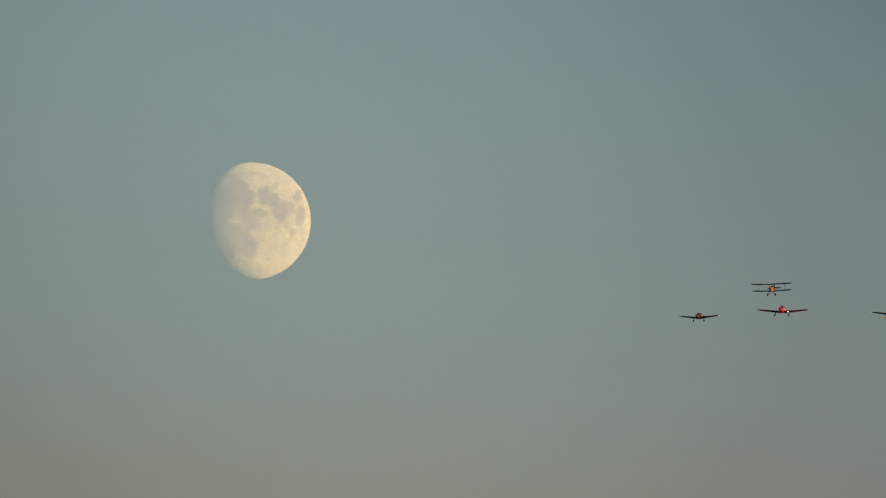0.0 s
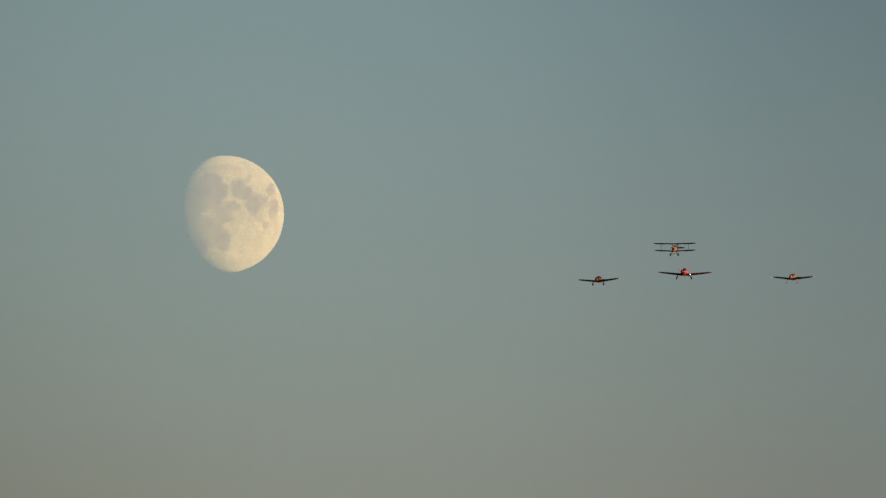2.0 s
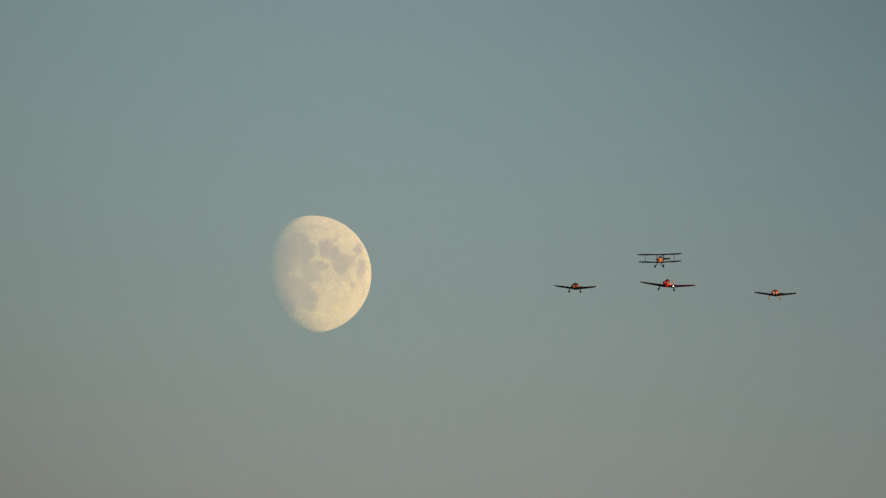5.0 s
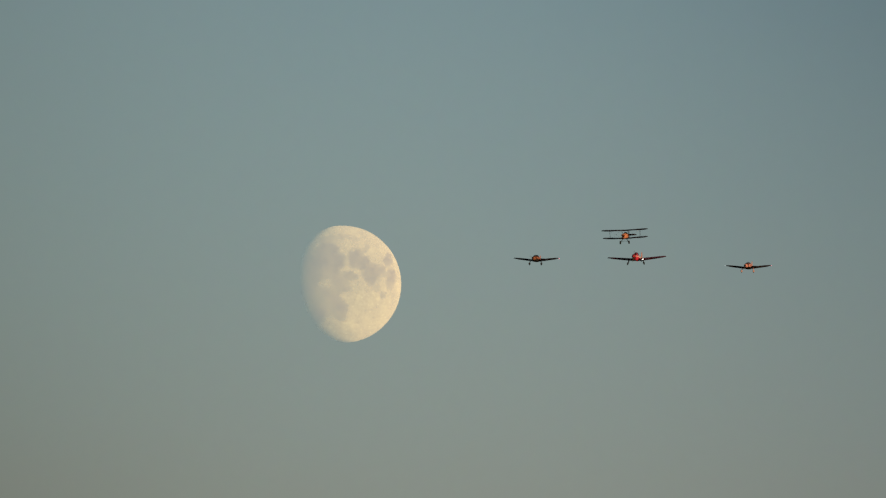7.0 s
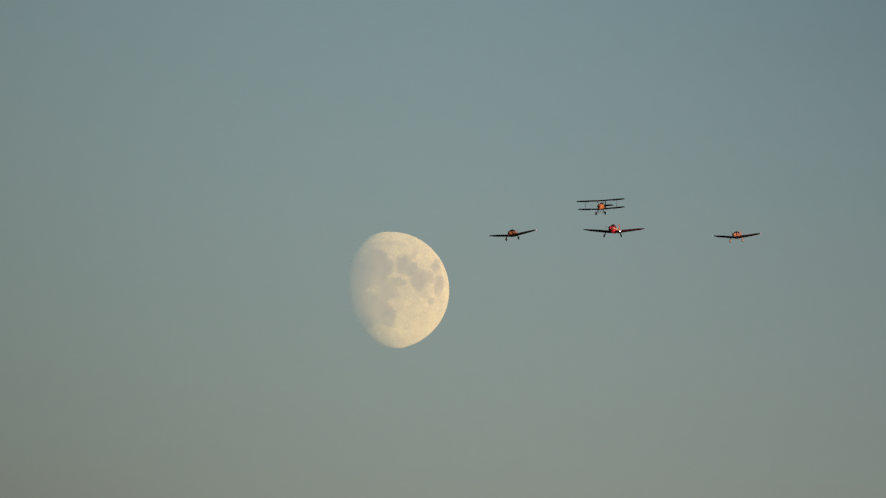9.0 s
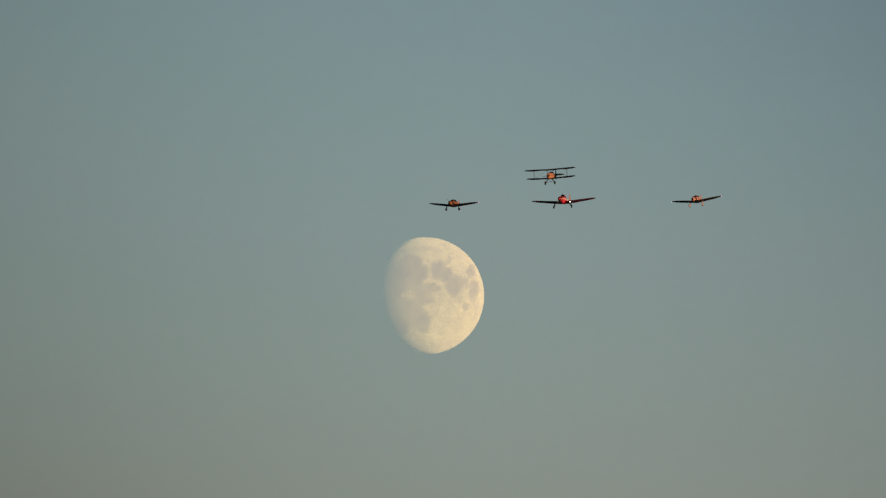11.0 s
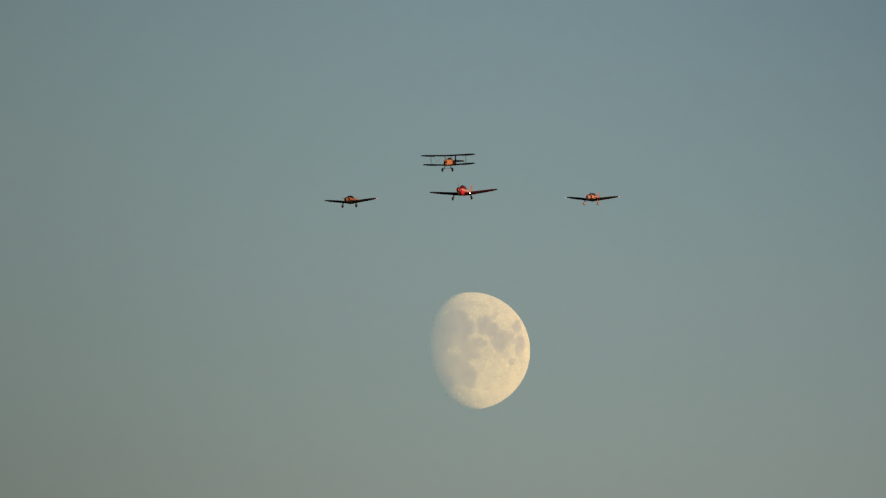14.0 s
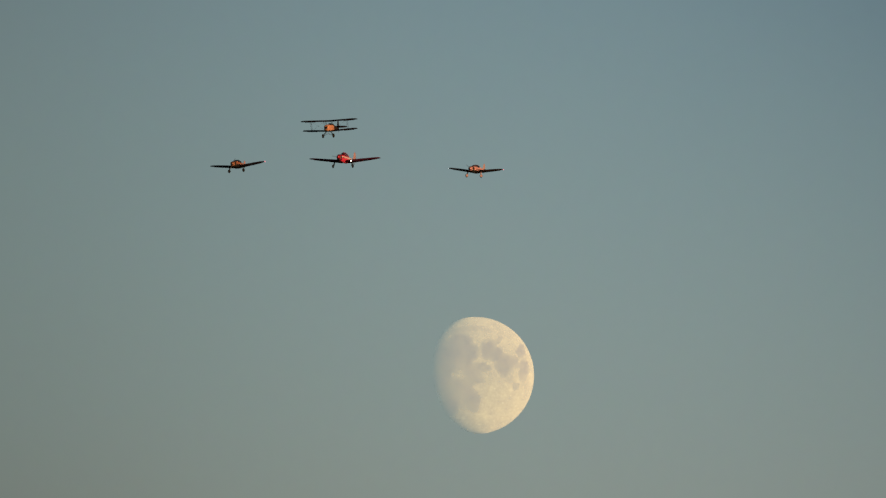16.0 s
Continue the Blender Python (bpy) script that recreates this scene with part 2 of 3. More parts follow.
def ground_material():
    m, n = material("field_grass")
    at = n.add("ShaderNodeTexCoord").outputs["Object"]
    c = n.mix(n.noise(at, 0.012, 4), (0.035, 0.05, 0.018, 1), (0.085, 0.075, 0.035, 1))
    c = n.mix(n.span(n.noise(at, 1.5, 5), 0.35, 0.7), c, (0.05, 0.06, 0.022, 1))
    bump = n.add("ShaderNodeBump", {"Strength": 0.4, "Distance": 0.1, "Height": n.noise(at, 6, 5)})
    n.add("ShaderNodeOutputMaterial", {0: n.add("ShaderNodeBsdfPrincipled", {"Base Color": c, "Roughness": 0.9, "Normal": bump.outputs[0]}).outputs[0]})
    return m


# ---- mesh helpers ----
def part(name, bm, mat, parent=None, label="", smooth=True):
    """Links a bmesh as one mesh object under its thing or part."""
    me = bpy.data.meshes.new(name)
    bmesh.ops.recalc_face_normals(bm, faces=bm.faces[:])
    for f in bm.faces:
        f.smooth = smooth
    bm.to_mesh(me)
    bm.free()
    for mm in (mat if isinstance(mat, (list, tuple)) else (mat,)):
        me.materials.append(mm)
    ob = new(name, me)
    if parent is not None:
        ob.parent = parent
    return tagged(ob, label)


def skin(bm, rings, close=True):
    """Skins rings of points into one closed body."""
    loops = [[bm.verts.new(p) for p in ring] for ring in rings]
    for a, b in zip(loops, loops[1:]):
        k = len(a)
        for i in range(k):
            bm.faces.new((a[i], a[(i + 1) % k], b[(i + 1) % k], b[i]))
    if close:
        bm.faces.new(loops[0][::-1])
        bm.faces.new(loops[-1])
    return bm


def hull(sections, power=2.4, steps=24):
    """A body along Y from sections (y, centre z, width, height)."""
    rings = []
    for y, z, w, h in sections:
        ring = []
        for i in range(steps):
            a = 2 * math.pi * i / steps
            c, s = math.cos(a), math.sin(a)
            ring.append((math.copysign(abs(c) ** (2 / power), c) * w / 2, y, z + math.copysign(abs(s) ** (2 / power), s) * h / 2))
        rings.append(ring)
    return skin(bmesh.new(), rings)


FOIL = ((1.0, 0.004), (0.8, 0.05), (0.55, 0.105), (0.3, 0.13), (0.12, 0.1), (0.03, 0.05), (0.0, 0.0),
        (0.03, -0.03), (0.12, -0.045), (0.3, -0.05), (0.55, -0.04), (0.8, -0.02), (1.0, -0.004))


def foil_ring(x, y, z, chord, depth=1.0, cut=(0.0, 1.0)):
    """A wing section at span x; y is its leading edge. cut: the stretch of the chord that it covers."""
    pts = [(min(max(c, cut[0]), cut[1]), t) for c, t in FOIL]
    return [(x, y + c * chord, z + t * depth * chord) for c, t in pts]


def upright_ring(z, y, chord, thick):
    return [(t * thick * chord, y + c * chord, z) for c, t in FOIL]


def panel(stations, depth=1.0, cut=(0.0, 1.0)):
    return skin(bmesh.new(), [foil_ring(*s, depth, cut) for s in stations])


def between(stations, a, b, extra=0.0):
    """The stations of a wing from span a to span b."""
    out = []
    for x in (a, (a + b) / 2, b):
        for s, e in zip(stations, stations[1:]):
            if min(s[0], e[0]) - 1e-6 <= x <= max(s[0], e[0]) + 1e-6 and s[0] != e[0]:
                f = (x - s[0]) / (e[0] - s[0])
                out.append((x, *(s[k] + (e[k] - s[k]) * f for k in (1, 2, 3))))
                break
    return [(x, y, z + extra, c) for x, y, z, c in out]


def rod(a, b, r, steps=8, flat=1.0):
    """A strut from a to b, rounded; flat stretches its section along Y."""
    a, b = Vector(a), Vector(b)
    q = (b - a).to_track_quat("Z", "Y")
    rings = []
    for at in (a, b):
        ring = []
        for i in range(steps):
            t = 2 * math.pi * i / steps
            p = q @ Vector((math.cos(t) * r, math.sin(t) * r, 0))
            p.y *= flat
            ring.append(at + p)
        rings.append(ring)
    return skin(bmesh.new(), rings)


def turned(profile, centre, axis="X", steps=20):
    """A turned body: profile of (radius, along axis) round the axis through centre."""
    rings = []
    for r, along in profile:
        ring = []
        for i in range(steps):
            t = 2 * math.pi * i / steps
            c, s = max(r, 0.002) * math.cos(t), max(r, 0.002) * math.sin(t)
            ring.append(Vector(centre) + Vector((along, c, s) if axis == "X" else (c, along, s)))
        rings.append(ring)
    return skin(bmesh.new(), rings)


def shift(bm, v):
    bmesh.ops.translate(bm, verts=bm.verts[:], vec=v)
    return bm


# ---- parts that all the aircraft have ----
def wheel(plane, x, y, z, r, wide):
    hub = part("wheel", turned(((r * 0.25, -wide * 0.62), (r * 0.5, -wide * 0.5), (r * 0.5, wide * 0.5), (r * 0.25, wide * 0.62)), (x, y, z)), SOOT, plane, "dark wheel hub")
    part("tyre", turned(((r * 0.55, -wide * 0.5), (r * 0.85, -wide * 0.5), (r, -wide * 0.25), (r, wide * 0.25), (r * 0.85, wide * 0.5), (r * 0.55, wide * 0.5)), (x, y, z)), RUBBER, hub, "black rubber tyre")


def propeller(plane, y, z, radius, hub_mat):
    """Hub and two blades that turn on the nose; built round its own shaft."""
    prop = part("propeller", turned(((0.0, -0.3), (0.07, -0.26), (0.14, -0.12), (0.16, 0.0), (0.16, 0.06), (0.0, 0.06)), (0, 0, 0), "Y"), hub_mat, plane, "propeller spinner")
    for s in (1, -1):
        rings = []
        for f, chord, twist in ((0.12, 0.1, 50), (0.35, 0.17, 34), (0.65, 0.19, 22), (0.9, 0.14, 15), (1.0, 0.05, 13)):
            ring = []
            for c, t in FOIL:
                p = Euler((0, 0, radians(-twist * s))).to_matrix() @ Vector((-(c - 0.4) * chord * s, t * chord * 0.7, 0))
                ring.append((p.x, p.y, f * radius * s))
            rings.append(ring)
        part("blade", skin(bmesh.new(), rings), BLADE, prop, "fast turning propeller blade")
    prop.location = (0, y, z)
    return prop


def half_wing(plane, stations, mat, side, flap=(), aileron=(), depth=1.0, label=""):
    """One wing with its hinged surfaces; the fixed part ends before them."""
    st = [(x * side, y, z, c) for x, y, z, c in stations]
    w = part("wing", panel(st, depth, (0.0, 0.999)), mat, plane, label)
    for name, reach in (("flap", flap), ("aileron", aileron)):
        if reach:
            part(name, panel(between(st, reach[0] * side, reach[1] * side, -0.012), depth * 1.12, (0.76, 1.015)), mat, w)
    return w


def tail(plane, y, z, half, chord, fin_y, fin_z, fin_h, fin_c, wing_mat, fin_mat, thick=0.8, rudder_mat=None):
    for side in (1, -1):
        st = [(0.0, y, z, chord), (half * 0.6, y + 0.08, z, chord * 0.9), (half * 0.9, y + 0.2, z, chord * 0.7), (half, y + 0.38, z, chord * 0.35)]
        st = [(a * side, b, c, d) for a, b, c, d in st]
        t = part("tailplane", panel(st, thick, (0.0, 0.999)), wing_mat, plane)
        part("elevator", panel(between(st, 0.12 * side, half * 0.88 * side, 0.004), thick * 1.15, (0.55, 1.03)), wing_mat, t)
    rings = [upright_ring(fin_z + fin_h * f, fin_y + s * fin_c, fin_c * k, 0.55) for f, s, k in
             ((0.0, -0.15, 1.2), (0.3, 0.1, 0.95), (0.65, 0.24, 0.8), (0.9, 0.36, 0.62), (1.0, 0.55, 0.3))]
    fin = part("fin", skin(bmesh.new(), rings), fin_mat, plane)
    rings = [upright_ring(fin_z + fin_h * f, fin_y + (s + 0.44) * fin_c, fin_c * k, 0.7) for f, s, k in
             ((-0.15, 0.16, 0.5), (0.3, 0.14, 0.52), (0.65, 0.14, 0.5), (0.88, 0.16, 0.4), (0.96, 0.2, 0.25))]
    part("rudder", skin(bmesh.new(), rings), rudder_mat or fin_mat, fin)


def bubble(plane, sections, frames, mat):
    """A glazed canopy on hoops over a dark cockpit."""
    shell = part("canopy", hull(sections, 2.2), GLASS, plane, "dark glazed cockpit canopy")
    for i in frames:
        y, z, w, h = sections[i]
        rings = []
        for yy, k in ((y - 0.03, 1.0), (y - 0.03, 1.035), (y + 0.03, 1.035), (y + 0.03, 1.0)):
            rings.append([(math.cos(2 * math.pi * j / 24) * w / 2 * k, yy, z + math.sin(2 * math.pi * j / 24) * h / 2 * k) for j in range(24)])
        rings.append(rings[0])
        part("canopy_frame", skin(bmesh.new(), rings, False), mat, shell, "painted canopy hoop")
    return shell


# ---- the red trainer ----
def red_trainer():
    plane = tagged(new("monoplane"), "red low-wing trainer aircraft with cream fin and lit landing lamp, flying", "airplane", "aircraft flying in formation")
    body = part("fuselage", hull(((-2.5, 0.22, 0.5, 0.6), (-2.4, 0.22, 0.66, 0.78), (-2.0, 0.2, 0.8, 0.96), (-1.2, 0.18, 0.86, 1.06), (-0.2, 0.18, 0.88, 1.1),
                                  (0.9, 0.2, 0.82, 1.02), (2.0, 0.27, 0.64, 0.82), (3.4, 0.36, 0.36, 0.56), (4.6, 0.42, 0.14, 0.36), (5.0, 0.44, 0.06, 0.2))), RED, plane, "glossy red fuselage")
    for side in (1, -1):
        rings = []
        for y, x, z, h in ((-2.3, 0.37, 0.32, 0.05), (-1.4, 0.437, 0.36, 0.07), (0.0, 0.447, 0.38, 0.09), (1.2, 0.395, 0.4, 0.11), (2.6, 0.262, 0.43, 0.12), (4.2, 0.117, 0.45, 0.1)):
            rings.append([(x * side, y, z - h), (x * side, y, z + h), ((x - 0.05) * side, y, z + h), ((x - 0.05) * side, y, z - h)])
        part("side_stripe", skin(bmesh.new(), rings), CREAM, body, "cream stripe along the fuselage", False)
        part("exhaust", rod((0.2 * side, -2.0, -0.22), (0.24 * side, -1.5, -0.44), 0.045), SOOT, body, "sooty exhaust pipe")
    part("nose_band", hull(((-2.46, 0.22, 0.6, 0.7), (-2.42, 0.22, 0.68, 0.8), (-2.15, 0.21, 0.785, 0.93), (-2.13, 0.21, 0.7, 0.85))), SHADED_RED, body, "red band round the nose, darkened for shade")
    part("air_intake", shift(hull(((-0.06, 0, 0.3, 0.18), (0.0, 0, 0.34, 0.22), (0.1, 0, 0.34, 0.22))), (0, -2.47, -0.02)), SOOT, body, "dark cowl air intake")
    part("spinner_ring", turned(((0.2, -0.02), (0.26, 0.0), (0.26, 0.05), (0.2, 0.06)), (0, -2.5, 0.24), "Y"), SOOT, body)
    part("cockpit", hull(((-0.85, 0.56, 0.44, 0.3), (-0.55, 0.6, 0.52, 0.44), (0.85, 0.6, 0.5, 0.44), (1.35, 0.56, 0.38, 0.28))), LEATHER, body, "dark cockpit lining")
    bubble(plane, ((-1.15, 0.62, 0.34, 0.2), (-0.85, 0.68, 0.52, 0.62), (-0.35, 0.71, 0.56, 0.88), (0.3, 0.72, 0.58, 0.92), (0.9, 0.69, 0.54, 0.84), (1.5, 0.64, 0.42, 0.6), (1.9, 0.56, 0.2, 0.2)), (1, 2, 3, 4, 5), RED)
    k = math.tan(radians(6))
    st = [(x, y, -0.2 + x * k, c) for x, y, c in ((0.0, -0.75, 2.15), (1.3, -0.6, 1.95), (3.0, -0.42, 1.6), (4.5, -0.28, 1.22), (4.95, -0.16, 0.98), (5.15, 0.02, 0.7), (5.23, 0.2, 0.36))]
    wings = [half_wing(plane, st, SHADED_RED, s, (0.5, 2.6), (2.65, 4.7), label="red tapered wing, darkened for shade") for s in (1, -1)]
    for s in (1, -1):
        leg = part("gear_leg", rod((1.28 * s, -0.35, -0.12), (1.36 * s, -0.55, -0.8), 0.085, 10, 1.7), SOOT, plane, "faired undercarriage leg")
        part("axle", rod((1.36 * s, -0.55, -0.82), (1.5 * s, -0.55, -0.84), 0.04), SOOT, leg)
        wheel(plane, 1.46 * s, -0.55, -0.84, 0.25, 0.17)
    lamp = part("landing_lamp", turned(((0.1, 0.03), (0.11, 0.0), (0.11, -0.04), (0.1, -0.05)), (1.28, -0.72, -0.12), "Y"), STEEL, plane, "landing lamp, switched on")
    part("lamp_glass", turned(((0.08, -0.052), (0.065, -0.075), (0.03, -0.09)), (1.28, -0.72, -0.12), "Y"), LAMP, lamp, "glowing white lamp glass")
    tail(plane, 4.05, 0.5, 1.58, 0.95, 4.0, 0.5, 1.2, 1.2, RED, SALMON, rudder_mat=BLUSH)
    wheel(plane, 0.0, 4.5, 0.02, 0.1, 0.08)
    part("tail_leg", rod((0, 4.4, 0.32), (0, 4.5, 0.05), 0.03), STEEL, plane)
    part("aerial", rod((0, 1.9, 0.68), (0, 2.0, 1.05), 0.012), WIRE, body)
    part("pitot_tube", rod((-3.6, -0.6, 0.1), (-3.6, -0.15, 0.14), 0.016), STEEL, wings[1])
    return plane, propeller(plane, -2.56, 0.24, 1.03, RED)


# ---- the yellow biplane ----
def yellow_biplane():
    plane = tagged(new("biplane"), "amber yellow open-cockpit biplane with dark wings, flying above the others", "airplane", "aircraft flying in formation")
    body = part("fuselage", hull(((-1.95, 0.42, 0.5, 0.55), (-1.85, 0.42, 0.68, 0.76), (-1.4, 0.44, 0.78, 0.92), (-0.5, 0.46, 0.8, 0.98), (0.6, 0.48, 0.76, 0.98), (1.3, 0.49, 0.7, 0.88)), 3.0), AMBER, plane, "amber yellow fuselage")
    part("rear_fuselage", hull(((1.3, 0.49, 0.7, 0.88), (1.7, 0.5, 0.64, 0.82), (3.0, 0.53, 0.4, 0.56), (4.4, 0.56, 0.14, 0.32), (4.75, 0.56, 0.06, 0.2)), 3.0), UMBER, plane, "dark brown rear fuselage")
    part("cowl_lip", turned(((0.2, -0.05), (0.26, -0.06), (0.3, 0.0), (0.26, 0.05)), (0, -1.95, 0.42), "Y"), AMBER, body, "rounded cowl lip")
    for x, z in ((0.13, 0.56), (-0.15, 0.3)):
        part("air_intake", turned(((0.08, -0.04), (0.1, 0.0), (0.08, 0.05)), (x, -1.98, z), "Y", 12), SOOT, body, "dark round air intake")
    for y in (0.35, 1.25):
        rim = part("cockpit_rim", shift(hull(((-0.36, 0, 0.3, 0.1), (-0.2, 0, 0.52, 0.14), (0.2, 0, 0.52, 0.14), (0.36, 0, 0.3, 0.1))), (0, y, 0.98)), LEATHER, body, "padded leather cockpit rim")
        part("windscreen", skin(bmesh.new(), [[(-0.22, y - 0.42, 0.92), (0.22, y - 0.42, 0.92), (0.22, y - 0.4, 0.92), (-0.22, y - 0.4, 0.92)],
                                              [(-0.16, y - 0.3, 1.2), (0.16, y - 0.3, 1.2), (0.16, y - 0.28, 1.2), (-0.16, y - 0.28, 1.2)]]), GLASS, rim, "small glass windscreen", False)
    part("headrest", shift(hull(((-0.2, 0.0, 0.26, 0.22), (0.0, 0.02, 0.3, 0.3), (0.5, -0.04, 0.22, 0.2), (1.0, -0.1, 0.08, 0.06))), (0, 1.75, 0.98)), LEATHER, body)
    for s in (1, -1):
        part("exhaust", rod((0.34 * s, -1.5, 0.1), (0.36 * s, -0.7, -0.06), 0.04), SOOT, body, "sooty exhaust pipe")
    outline = ((0.0, 0.0, 1.25), (2.0, 0.05, 1.25), (3.5, 0.09, 1.22), (3.9, 0.16, 1.06), (4.1, 0.3, 0.78), (4.19, 0.48, 0.4))
    up, low = math.tan(radians(1.7)), math.tan(radians(2.8))
    upper = [(x, y - 0.9, 1.42 + x * up, c) for x, y, c in outline]
    lower = [(x * 0.965, y - 0.45, 0.0 + x * low, c) for x, y, c in outline]
    for s in (1, -1):
        half_wing(plane, upper, SLATE, s, (), (2.1, 3.7), 1.05, label="dark upper wing")
        half_wing(plane, lower, SLATE, s, (), (2.0, 3.5), 1.05, label="dark lower wing")
        zu, zl = 1.42 + 2.72 * up, 2.72 * low
        for n, (yu, yl) in enumerate(((-0.72, -0.27), (-0.05, 0.4))):
            part("interplane_strut", rod((2.74 * s, yu, zu), (2.66 * s, yl, zl + 0.04), 0.013, 8, 1.8), SOOT, plane)
        part("diagonal_strut", rod((2.74 * s, -0.05, zu), (2.66 * s, -0.27, zl + 0.04), 0.009, 8, 1.6), SOOT, plane)
        for yu, yl in ((-0.72, -0.55), (-0.1, -0.1)):
            part("cabane_strut", rod((0.55 * s, yu, 1.44), (0.34 * s, yl, 0.86), 0.022, 8, 1.8), SOOT, plane)
        for a, b in (((0.4 * s, -0.25, 0.05), (2.7 * s, -0.6, zu)), ((0.58 * s, -0.6, 1.44), (2.64 * s, -0.15, zl))):
            part("bracing_wire", rod(a, b, 0.008, 6), WIRE, plane)
        leg = part("gear_leg", rod((0.3 * s, -0.95, 0.02), (0.7 * s, -0.95, -0.62), 0.04, 8, 1.6), SOOT, plane, "dark undercarriage leg")
        part("rear_stay", rod((0.3 * s, -0.2, 0.02), (0.7 * s, -0.92, -0.62), 0.026), SOOT, leg)
        part("axle", rod((0.0, -0.95, -0.4), (0.72 * s, -0.95, -0.64), 0.026), SOOT, leg)
        wheel(plane, 0.78 * s, -0.95, -0.68, 0.29, 0.21)
    part("fuel_tank", hull(((-0.88, 1.5, 0.4, 0.05), (-0.7, 1.5, 1.1, 0.19), (-0.1, 1.49, 1.1, 0.15), (0.25, 1.47, 0.9, 0.04))), SLATE, plane, "dark tank in the upper wing's middle")
    tail(plane, 3.75, 0.76, 1.42, 1.0, 3.9, 0.6, 1.2, 1.0, SLATE, SLATE, 1.5)
    part("tail_skid", rod((0, 4.3, 0.42), (0, 4.75, 0.12), 0.025), STEEL, plane)
    return plane, propeller(plane, -2.02, 0.42, 0.98, SOOT)


# ---- the two small touring aircraft ----
def tourer(label, body_mat, gear_mat, fin_mat, wing_mat, lamps, fin_high, hoop_mat, hoops, striped):
    plane = tagged(new("monoplane"), label, "airplane", "aircraft flying in formation")
    body = part("fuselage", hull(((-2.05, 0.16, 0.46, 0.46), (-1.95, 0.16, 0.76, 0.66), (-1.5, 0.16, 0.96, 0.8), (-0.8, 0.17, 1.06, 0.9), (0.0, 0.18, 1.1, 0.94),
                                  (0.9, 0.22, 0.98, 0.86), (1.9, 0.28, 0.68, 0.66), (3.2, 0.36, 0.32, 0.44), (4.0, 0.4, 0.1, 0.26))), body_mat, plane)
    for s in (1, -1):
        part("air_intake", turned(((0.09, -0.03), (0.11, 0.0), (0.09, 0.04)), (0.22 * s, -2.0, 0.2), "Y"), SOOT, body, "dark round cowl intake")
        part("exhaust", rod((0.2 * s, -1.6, -0.18), (0.22 * s, -1.2, -0.36), 0.035), SOOT, body, "sooty exhaust pipe")
        if striped:
            rings = []
            for y, x, z, h in ((-1.4, 0.492, 0.2, 0.03), (-0.8, 0.536, 0.2, 0.045), (0.0, 0.556, 0.2, 0.05), (0.9, 0.496, 0.23, 0.05), (1.9, 0.346, 0.29, 0.05), (3.1, 0.176, 0.36, 0.04)):
                rings.append([(x * s, y, z - h), (x * s, y, z + h), ((x - 0.04) * s, y, z + h), ((x - 0.04) * s, y, z - h)])
            part("side_stripe", skin(bmesh.new(), rings), UMBER, body, "dark brown stripe along the fuselage", False)
    part("cowl_band", hull(((-1.99, 0.16, 0.72, 0.63), (-1.96, 0.16, 0.79, 0.69), (-1.72, 0.16, 0.9, 0.765), (-1.7, 0.16, 0.86, 0.72))), SOOT, body, "black band round the nose")
    # black hull over the lower fuselage paints in the shade below
    deep = 0.0 if striped else 0.18
    part("belly", hull(((-1.98, 0.0, 0.74, 0.4 + deep), (-1.4, -0.04 + deep / 2, 0.99, 0.5 + deep), (-0.6, -0.08 + deep / 2, 1.09, 0.54 + deep), (0.4, -0.08 + deep / 2, 1.12, 0.52 + deep),
                        (1.2, -0.02 + deep / 2, 0.95, 0.42 + deep), (2.2, 0.1 + deep / 2, 0.6, 0.28 + deep / 2)), 2.4 if striped else 3.6), SOOT, body, "fuselage underside, its shade painted black")
    part("cockpit", hull(((-0.7, 0.44, 0.62, 0.24), (-0.3, 0.46, 0.78, 0.4), (0.7, 0.46, 0.78, 0.4), (1.2, 0.44, 0.62, 0.26))), LEATHER, body, "dark cockpit lining")
    bubble(plane, ((-1.05, 0.48, 0.5, 0.24), (-0.7, 0.5, 0.8, 0.52), (-0.2, 0.5, 0.9, 0.76), (0.4, 0.5, 0.9, 0.8), (1.0, 0.48, 0.8, 0.7), (1.6, 0.44, 0.54, 0.44), (2.0, 0.4, 0.24, 0.2)), hoops, hoop_mat)
    k = math.tan(radians(7))
    st = [(x, y, -0.2 + x * k, c) for x, y, c in ((0.0, -0.7, 1.6), (1.6, -0.65, 1.52), (2.8, -0.55, 1.32), (3.5, -0.4, 1.08), (3.85, -0.22, 0.82), (4.0, -0.02, 0.5), (4.05, 0.12, 0.26))]
    for s in (1, -1):
        w = half_wing(plane, st, wing_mat, s, (0.6, 2.0), (2.05, 3.5), 1.1, label="dark tapered wing")
        if s in lamps:
            part("tip_lamp", turned(((0.02, -0.05), (0.065, 0.0), (0.065, 0.08), (0.02, 0.12)), (4.08 * s, 0.14, -0.2 + 4.06 * k), "Y", 10), TIP_LAMP if s > 0 else WHITE_TIP_LAMP, w, "lit wing tip lamp")
        leg = part("gear_leg", rod((0.95 * s, -0.4, -0.14), (1.05 * s, -0.55, -0.66), 0.075, 10, 1.8), gear_mat, plane, "faired undercarriage leg")
        part("wheel_fairing", shift(hull(((-0.36, 0.02, 0.08, 0.12), (-0.26, 0.02, 0.25, 0.32), (0.0, 0.03, 0.3, 0.42), (0.35, 0.05, 0.22, 0.28), (0.65, 0.07, 0.04, 0.06))), (1.06 * s, -0.55, -0.74)), gear_mat, leg)
        wheel(plane, 1.06 * s, -0.55, -0.8, 0.19, 0.13)
    tail(plane, 3.15, 0.42, 1.4, 0.8, 3.15, 0.46, fin_high, 1.0, wing_mat, fin_mat)
    wheel(plane, 0.0, 3.7, 0.06, 0.08, 0.06)
